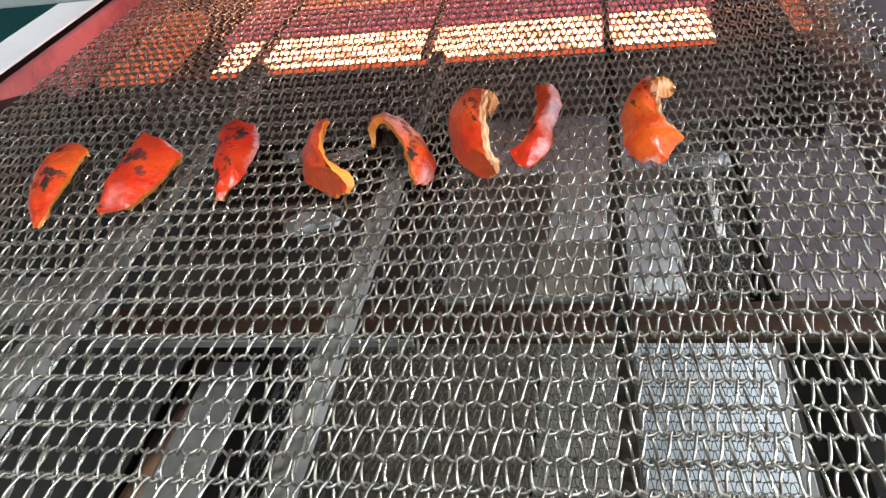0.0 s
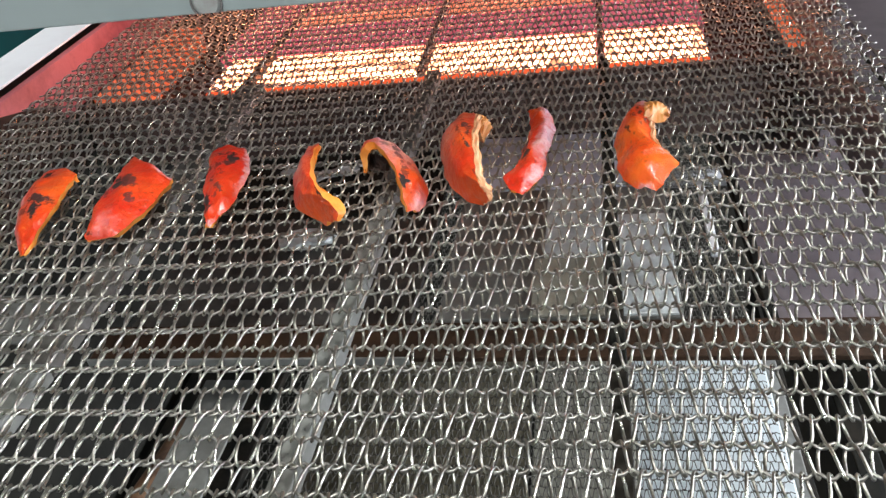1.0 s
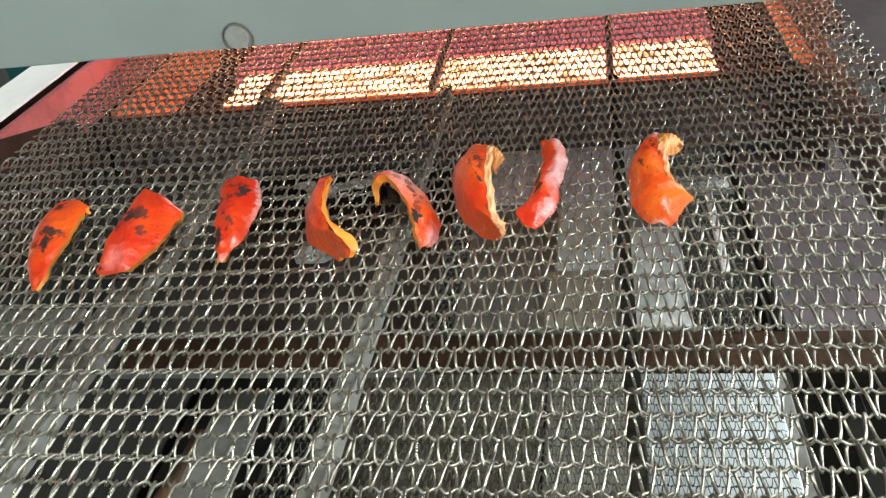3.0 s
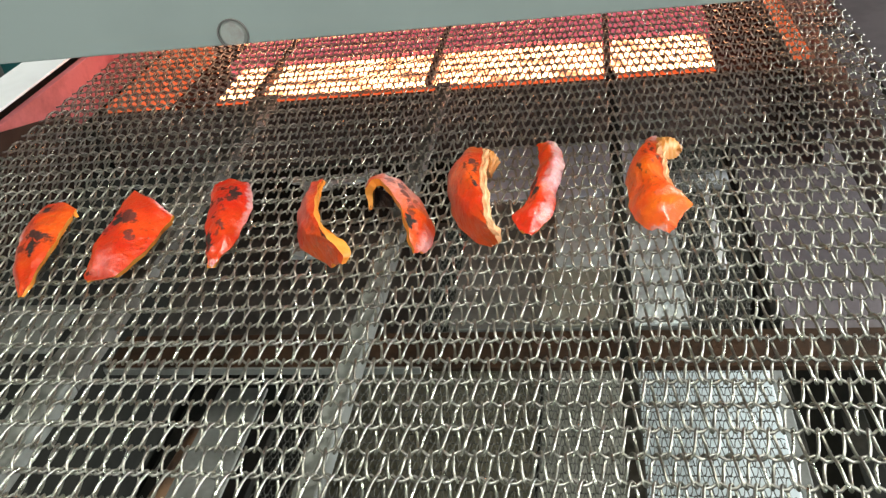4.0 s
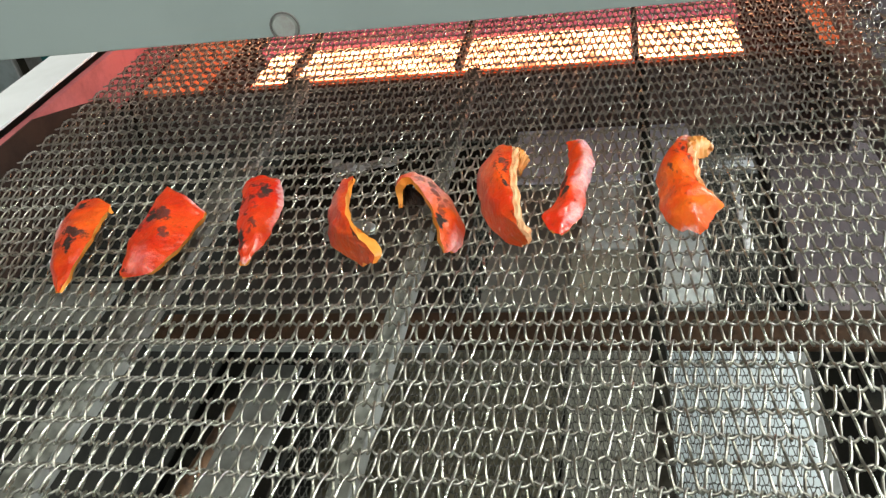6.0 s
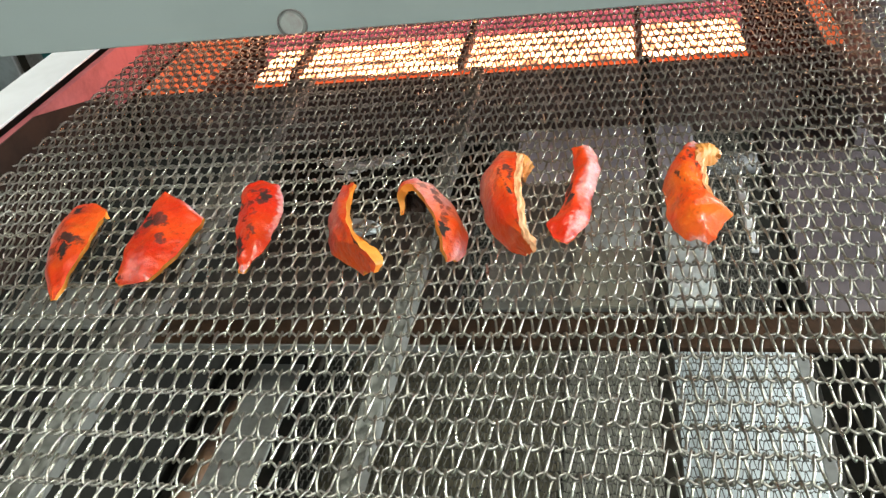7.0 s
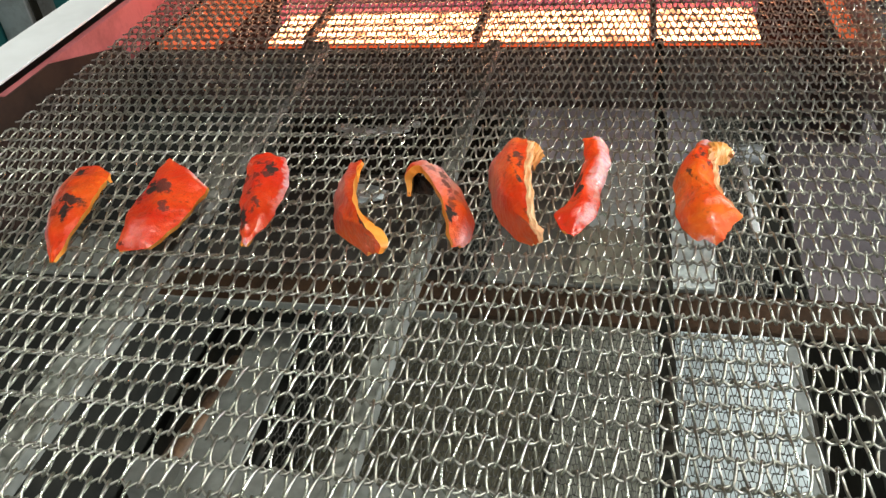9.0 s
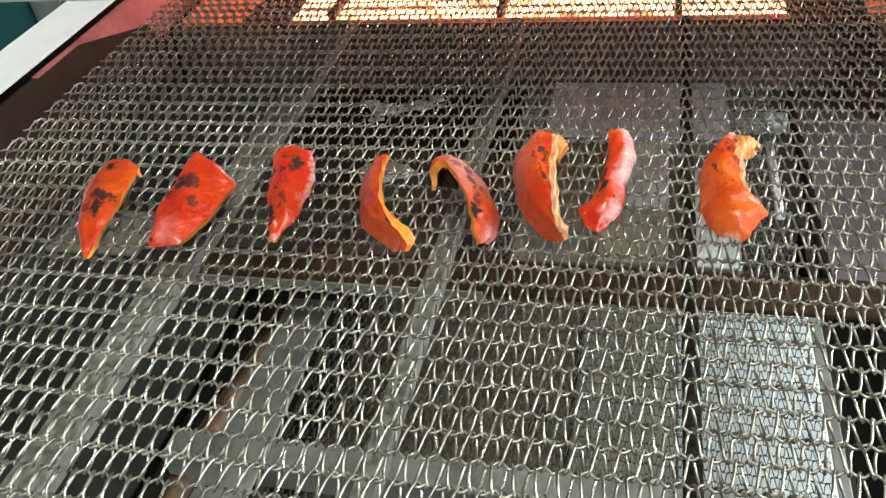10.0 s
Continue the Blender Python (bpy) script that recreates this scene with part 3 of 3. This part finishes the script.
def slice_parts(owner, rows, thick, seed, names, mats, rough=1.0):
    """Outer side, inner side and cut rim of a slice, each a part of its own."""
    outer, inner = patch(rows, thick, seed, rough=rough)
    nu, nv = outer.shape[:2]
    verts = np.concatenate([outer.reshape(-1, 3), inner.reshape(-1, 3)])
    verts[:, 2] = np.maximum(verts[:, 2], SEAT - 0.0002)
    N = nu * nv
    skin, flesh = [], []
    for i in range(nu - 1):
        for j in range(nv - 1):
            k = i * nv + j
            skin.append((k, k + nv, k + nv + 1, k + 1))
            flesh.append((N + k, N + k + 1, N + k + nv + 1, N + k + nv))
    ring = [i * nv for i in range(nu)] + [(nu - 1) * nv + j for j in range(1, nv)] + [i * nv + nv - 1 for i in range(nu - 2, -1, -1)] + [j for j in range(nv - 2, 0, -1)]
    rim = [(p, N + p, N + q, q) for p, q in zip(ring, ring[1:] + ring[:1])]
    for name, faces, mat in zip(names, (skin, flesh, rim), mats):
        bm = bmesh.new()
        uv = bm.loops.layers.uv.new("surface")
        used = {}
        for f in faces:
            for k in f:
                if k not in used:
                    used[k] = bm.verts.new(verts[k])
            face = bm.faces.new([used[k] for k in f])
            face.smooth = True
            for loop, k in zip(face.loops, f):
                loop[uv].uv = ((k % N) // nv / (nu - 1), (k % N) % nv / (nv - 1))
        bmesh.ops.recalc_face_normals(bm, faces=bm.faces[:])
        for e in bm.edges:
            if len(e.link_faces) == 2 and e.calc_face_angle(0) > 0.8:
                e.smooth = False
        part(name, bm, mat, owner)


def pepper(label, rows, seed, thick, tone, marks, pale_marks=(), inside=None, edge_mat=None, curl=None, curl_mat=None, band=0.0, band_from=0):
    ob = tagged(new("pepper_piece"), label, "pepper", "pepper pieces on the belt")
    skin = skin_material("pepper_skin", tone, marks, pale_marks, seed)
    slice_parts(ob, rows, thick, seed, ("skin", "flesh", "cut_rim"), (skin, inside or FLESH, edge_mat or FLESH))
    if curl:
        slice_parts(ob, curl, 0.004, seed + 20, ("curled_tip", "tip_back", "tip_rim"), [curl_mat] * 3 if curl_mat else (PALE_FLESH, PALE_FLESH, edge_mat or FLESH), 0.3)
    if band:
        edge = [(r[3] - 0.0006, r[4], r[5] + 0.0006, r[3] + band, r[4] - 0.001, r[5] - 0.0006, 0.5) for r in rows[band_from:]]
        slice_parts(ob, edge, 0.0016, seed, ("pale_rim", "rim_underside", "rim_edge"), (PALE_RIM, PALE_RIM, PALE_RIM), 0.6)
    PEPPERS.append(ob)
    return ob


pepper("narrow charred red pepper slice lying skin up on the wire belt", [
    (-0.3710, 0.3617, 0.0050, -0.3687, 0.3612, 0.0050, 0.0),
    (-0.3841, 0.3779, 0.0060, -0.3678, 0.3734, 0.0080, 2.8),
    (-0.3973, 0.3998, 0.0060, -0.3662, 0.3907, 0.0130, 5.6),
    (-0.4069, 0.4184, 0.0060, -0.3666, 0.4064, 0.0160, 7.0),
    (-0.4132, 0.4355, 0.0060, -0.3668, 0.4205, 0.0180, 7.0),
    (-0.4145, 0.4528, 0.0070, -0.3694, 0.4350, 0.0180, 6.3),
    (-0.4068, 0.4641, 0.0100, -0.3708, 0.4451, 0.0180, 4.2),
    (-0.3954, 0.4639, 0.0120, -0.3677, 0.4405, 0.0140, 1.4)], 1, 0.0045, 0.40,
    [(0.33, 0.62, 0.055, 0.16, 1), (0.43, 0.60, 0.03, 0.32, 0.95), (0.72, 0.45, 0.04, 0.17, 1), (0.33, 0.30, 0.03, 0.14, 0.7), (0.86, 0.35, 0.03, 0.2, 0.8), (0.55, 0.4, 0.02, 0.1, 0.5)],
    [(0.55, 0.02, 0.40, 0.16, 0.55)])
pepper("broad flat red pepper slice with one large char mark", [
    (-0.3328, 0.3779, 0.0060, -0.3302, 0.3759, 0.0050, 0.0),
    (-0.3319, 0.3833, 0.0100, -0.3174, 0.3747, 0.0070, 3.2),
    (-0.3367, 0.4029, 0.0130, -0.3065, 0.3776, 0.0090, 4.5),
    (-0.3382, 0.4255, 0.0140, -0.3016, 0.3930, 0.0100, 5.2),
    (-0.3385, 0.4433, 0.0150, -0.2969, 0.4100, 0.0110, 4.5),
    (-0.3394, 0.4613, 0.0160, -0.2956, 0.4313, 0.0120, 3.9),
    (-0.3377, 0.4695, 0.0170, -0.2944, 0.4378, 0.0140, 2.0)], 2, 0.0045, 0.15,
    [(0.60, 0.16, 0.07, 0.14, 1), (0.68, 0.38, 0.05, 0.15, 0.85), (0.64, 0.26, 0.03, 0.2, 0.9), (0.55, 0.62, 0.035, 0.07, 0.8), (0.10, 0.30, 0.03, 0.25, 0.8), (0.48, 0.08, 0.03, 0.08, 0.7)],
    [(1.0, 0.85, 0.05, 0.30, 0.7), (0.25, 0.6, 0.12, 0.3, 0.25)])
pepper("tapered red pepper slice speckled with char", [
    (-0.2508, 0.3876, 0.0050, -0.2482, 0.3867, 0.0050, 0.0),
    (-0.2557, 0.3989, 0.0070, -0.2439, 0.3961, 0.0070, 2.6),
    (-0.2610, 0.4115, 0.0090, -0.2395, 0.4078, 0.0090, 5.2),
    (-0.2682, 0.4308, 0.0100, -0.2387, 0.4252, 0.0100, 6.5),
    (-0.2745, 0.4538, 0.0110, -0.2401, 0.4446, 0.0110, 6.5),
    (-0.2785, 0.4734, 0.0130, -0.2446, 0.4626, 0.0120, 4.5),
    (-0.2762, 0.4801, 0.0150, -0.2536, 0.4777, 0.0140, 2.0)], 3, 0.0045, 0.15,
    [(0.33, 0.12, 0.08, 0.13, 1), (0.22, 0.22, 0.06, 0.18, 0.9), (0.43, 0.50, 0.025, 0.11, 0.8), (0.76, 0.64, 0.07, 0.12, 0.98), (0.70, 0.50, 0.03, 0.10, 0.85), (0.36, 0.40, 0.025, 0.08, 0.7), (0.80, 0.36, 0.02, 0.16, 0.8), (0.66, 0.28, 0.03, 0.07, 0.8), (0.52, 0.22, 0.025, 0.08, 0.8), (0.66, 0.04, 0.04, 0.05, 0.9), (0.58, 0.45, 0.02, 0.07, 0.6)],
    [(0.78, 0.99, 0.28, 0.09, 0.7), (0.02, 0.6, 0.05, 0.6, 0.9)])
pepper("red pepper slice lying on its side showing the orange cut edge", [
    (-0.1672, 0.3823, 0.0050, -0.1567, 0.3734, 0.0140, 2.0),
    (-0.1782, 0.3912, 0.0050, -0.1574, 0.3763, 0.0200, 4.0),
    (-0.1896, 0.4009, 0.0050, -0.1628, 0.3818, 0.0240, 5.0),
    (-0.1982, 0.4114, 0.0050, -0.1685, 0.3858, 0.0270, 6.0),
    (-0.2027, 0.4261, 0.0060, -0.1754, 0.3966, 0.0290, 5.0),
    (-0.2063, 0.4432, 0.0070, -0.1807, 0.4102, 0.0290, 5.0),
    (-0.2076, 0.4583, 0.0090, -0.1870, 0.4307, 0.0270, 4.0),
    (-0.2026, 0.4682, 0.0120, -0.1907, 0.4513, 0.0240, 3.0),
    (-0.1977, 0.4735, 0.0140, -0.1918, 0.4656, 0.0200, 1.0)], 4, 0.0075, 0.35,
    [(0.36, 0.99, 0.10, 0.05, 1), (0.52, 0.06, 0.02, 0.1, 0.6)],
    [(0.72, 0.35, 0.22, 0.4, 0.18)])
pepper("arched red pepper slice with a curled end and charred hollow", [
    (-0.1175, 0.3906, 0.0080, -0.1120, 0.3951, 0.0050, 1.0),
    (-0.1182, 0.3931, 0.0140, -0.1080, 0.4062, 0.0050, 4.0),
    (-0.1204, 0.4019, 0.0200, -0.1087, 0.4208, 0.0060, 6.0),
    (-0.1255, 0.4121, 0.0240, -0.1183, 0.4415, 0.0080, 6.0),
    (-0.1318, 0.4243, 0.0270, -0.1281, 0.4553, 0.0110, 6.0),
    (-0.1379, 0.4358, 0.0280, -0.1368, 0.4639, 0.0140, 5.0),
    (-0.1459, 0.4473, 0.0280, -0.1456, 0.4661, 0.0170, 3.0),
    (-0.1522, 0.4505, 0.0270, -0.1538, 0.4677, 0.0180, 2.0),
    (-0.1564, 0.4497, 0.0230, -0.1587, 0.4654, 0.0160, 2.0),
    (-0.1589, 0.4501, 0.0150, -0.1603, 0.4612, 0.0110, 1.0),
    (-0.1582, 0.4463, 0.0060, -0.1576, 0.4500, 0.0060, 0.0)], 5, 0.0055, 0.45,
    [(0.22, 0.10, 0.05, 0.12, 1), (0.42, 0.45, 0.05, 0.12, 0.8), (0.36, 0.30, 0.04, 0.10, 0.8), (0.47, 0.7, 0.03, 0.12, 0.7), (0.30, 0.55, 0.03, 0.10, 0.5), (0.52, 0.3, 0.03, 0.15, 0.6), (0.28, 0.25, 0.03, 0.1, 0.7)],
    [(0.50, 0.6, 0.18, 0.6, 0.6), (0.05, 0.7, 0.08, 0.4, 0.5)], inside=CHARRED, curl=[
    (-0.1587, 0.4652, 0.0100, -0.1563, 0.4542, 0.0045, 0.0),
    (-0.1542, 0.4626, 0.0120, -0.1521, 0.4520, 0.0045, 0.0),
    (-0.1485, 0.4558, 0.0120, -0.1467, 0.4516, 0.0045, 0.0),
    (-0.1424, 0.4472, 0.0120, -0.1422, 0.4496, 0.0050, 0.0)], curl_mat=HOLLOW)
pepper("large curved red pepper piece with a pale cut rim", [
    (-0.0705, 0.3992, 0.0050, -0.0657, 0.3939, 0.0110, 1.0),
    (-0.0823, 0.4057, 0.0050, -0.0674, 0.3924, 0.0180, 5.0),
    (-0.0924, 0.4209, 0.0050, -0.0709, 0.3953, 0.0230, 8.0),
    (-0.0997, 0.4371, 0.0050, -0.0730, 0.4037, 0.0270, 10.0),
    (-0.1049, 0.4544, 0.0060, -0.0751, 0.4161, 0.0300, 11.0),
    (-0.1079, 0.4725, 0.0070, -0.0782, 0.4325, 0.0310, 11.0),
    (-0.1068, 0.4870, 0.0090, -0.0797, 0.4514, 0.0310, 9.0),
    (-0.0992, 0.4979, 0.0130, -0.0811, 0.4724, 0.0290, 6.0),
    (-0.0891, 0.5020, 0.0170, -0.0817, 0.4857, 0.0260, 2.0)], 6, 0.0052, 0.4,
    [(0.74, 0.8, 0.028, 0.075, 0.9), (0.58, 0.88, 0.02, 0.045, 1), (0.67, 0.68, 0.024, 0.06, 0.8), (0.7, 0.9, 0.024, 0.045, 0.9), (0.63, 0.76, 0.016, 0.045, 0.8), (0.36, 0.95, 0.032, 0.0375, 0.6), (0.8, 0.62, 0.02, 0.0525, 0.6)],
    [(0.72, 0.35, 0.20, 0.3, 0.1)], inside=PALE_FLESH, edge_mat=PALE_RIM, band=0.0040, band_from=1, curl=[
    (-0.0821, 0.4871, 0.0260, -0.0797, 0.4765, 0.0240, 0.0),
    (-0.0780, 0.4869, 0.0250, -0.0787, 0.4729, 0.0180, 2.0),
    (-0.0742, 0.4853, 0.0220, -0.0781, 0.4742, 0.0120, 3.0),
    (-0.0717, 0.4868, 0.0140, -0.0780, 0.4779, 0.0080, 1.0)])
pepper("slender glossy red pepper strip with blistered pale skin", [
    (-0.0554, 0.4155, 0.0060, -0.0472, 0.4109, 0.0050, 0.0),
    (-0.0602, 0.4302, 0.0070, -0.0405, 0.4181, 0.0070, 3.2),
    (-0.0531, 0.4423, 0.0090, -0.0347, 0.4326, 0.0080, 5.6),
    (-0.0494, 0.4589, 0.0100, -0.0330, 0.4497, 0.0090, 6.4),
    (-0.0474, 0.4771, 0.0110, -0.0305, 0.4747, 0.0100, 6.4),
    (-0.0461, 0.4936, 0.0120, -0.0287, 0.4915, 0.0110, 5.6),
    (-0.0470, 0.5024, 0.0140, -0.0321, 0.5038, 0.0140, 4.0),
    (-0.0489, 0.5064, 0.0160, -0.0380, 0.5101, 0.0170, 0.8)], 7, 0.0045, 0.2,
    [(0.36, 0.22, 0.045, 0.13, 1), (0.46, 0.10, 0.05, 0.10, 0.95), (0.29, 0.28, 0.02, 0.10, 0.5)],
    [(0.60, 0.80, 0.22, 0.24, 0.95), (0.88, 0.80, 0.12, 0.22, 0.95), (0.22, 0.85, 0.09, 0.16, 0.8), (0.48, 0.55, 0.10, 0.14, 0.5)])
pepper("large cupped orange-red pepper piece with a pointed torn corner", [
    (0.0236, 0.4125, 0.0040, 0.0340, 0.4074, 0.0050, 2.0),
    (0.0175, 0.4186, 0.0040, 0.0365, 0.4092, 0.0080, 6.0),
    (0.0145, 0.4255, 0.0040, 0.0390, 0.4126, 0.0100, 9.0),
    (0.0126, 0.4361, 0.0040, 0.0433, 0.4186, 0.0120, 11.0),
    (0.0115, 0.4470, 0.0050, 0.0479, 0.4259, 0.0130, 12.0),
    (0.0111, 0.4559, 0.0060, 0.0432, 0.4302, 0.0160, 12.0),
    (0.0110, 0.4638, 0.0070, 0.0358, 0.4402, 0.0190, 12.0),
    (0.0128, 0.4763, 0.0090, 0.0334, 0.4547, 0.0220, 11.0),
    (0.0175, 0.4847, 0.0120, 0.0330, 0.4671, 0.0240, 9.0),
    (0.0234, 0.4913, 0.0160, 0.0329, 0.4785, 0.0250, 6.0),
    (0.0307, 0.4979, 0.0200, 0.0341, 0.4917, 0.0240, 2.0)], 8, 0.0034, 0.72,
    [(0.84, 0.22, 0.032, 0.12, 1), (0.6, 0.45, 0.028, 0.06, 0.9), (0.8, 0.75, 0.024, 0.075, 0.85), (0.72, 0.48, 0.016, 0.075, 0.7), (0.88, 0.6, 0.02, 0.09, 0.8), (0.76, 0.9, 0.024, 0.045, 0.8), (0.68, 0.8, 0.016, 0.045, 0.6), (0.75, 0.62, 0.016, 0.0525, 0.7)],
    [(0.97, 0.6, 0.05, 0.5, 0.7), (0.0, 0.5, 0.04, 0.4, 0.5)], inside=PALE_FLESH, edge_mat=PALE_RIM, band=0.0028, band_from=5, curl=[
    (0.0304, 0.4860, 0.0270, 0.0333, 0.4706, 0.0290, 0.0),
    (0.0360, 0.4875, 0.0270, 0.0342, 0.4687, 0.0230, 4.0),
    (0.0417, 0.4895, 0.0250, 0.0388, 0.4771, 0.0160, 7.0),
    (0.0459, 0.4904, 0.0200, 0.0442, 0.4867, 0.0120, 5.0),
    (0.0479, 0.4937, 0.0140, 0.0475, 0.4962, 0.0100, 0.0)])


# ---------------------------------------------------------------- movement
def motions():
    times = [0.0, 1.25, 2.5, 3.75, 5.0, 6.25, 7.5, 8.75, 10.0]
    walk(conveyor_belt, [(t, pose(0, -SPEED * (t - MIDDLE), BELT)) for t in times])
    walk(return_belt, [(t, pose(0, SPEED * (t - MIDDLE), BELT + RETURN_Z)) for t in times])
    for piece in PEPPERS:
        walk(piece, [(t, pose(0, -SPEED * (t - MIDDLE), BELT)) for t in times])


motions()
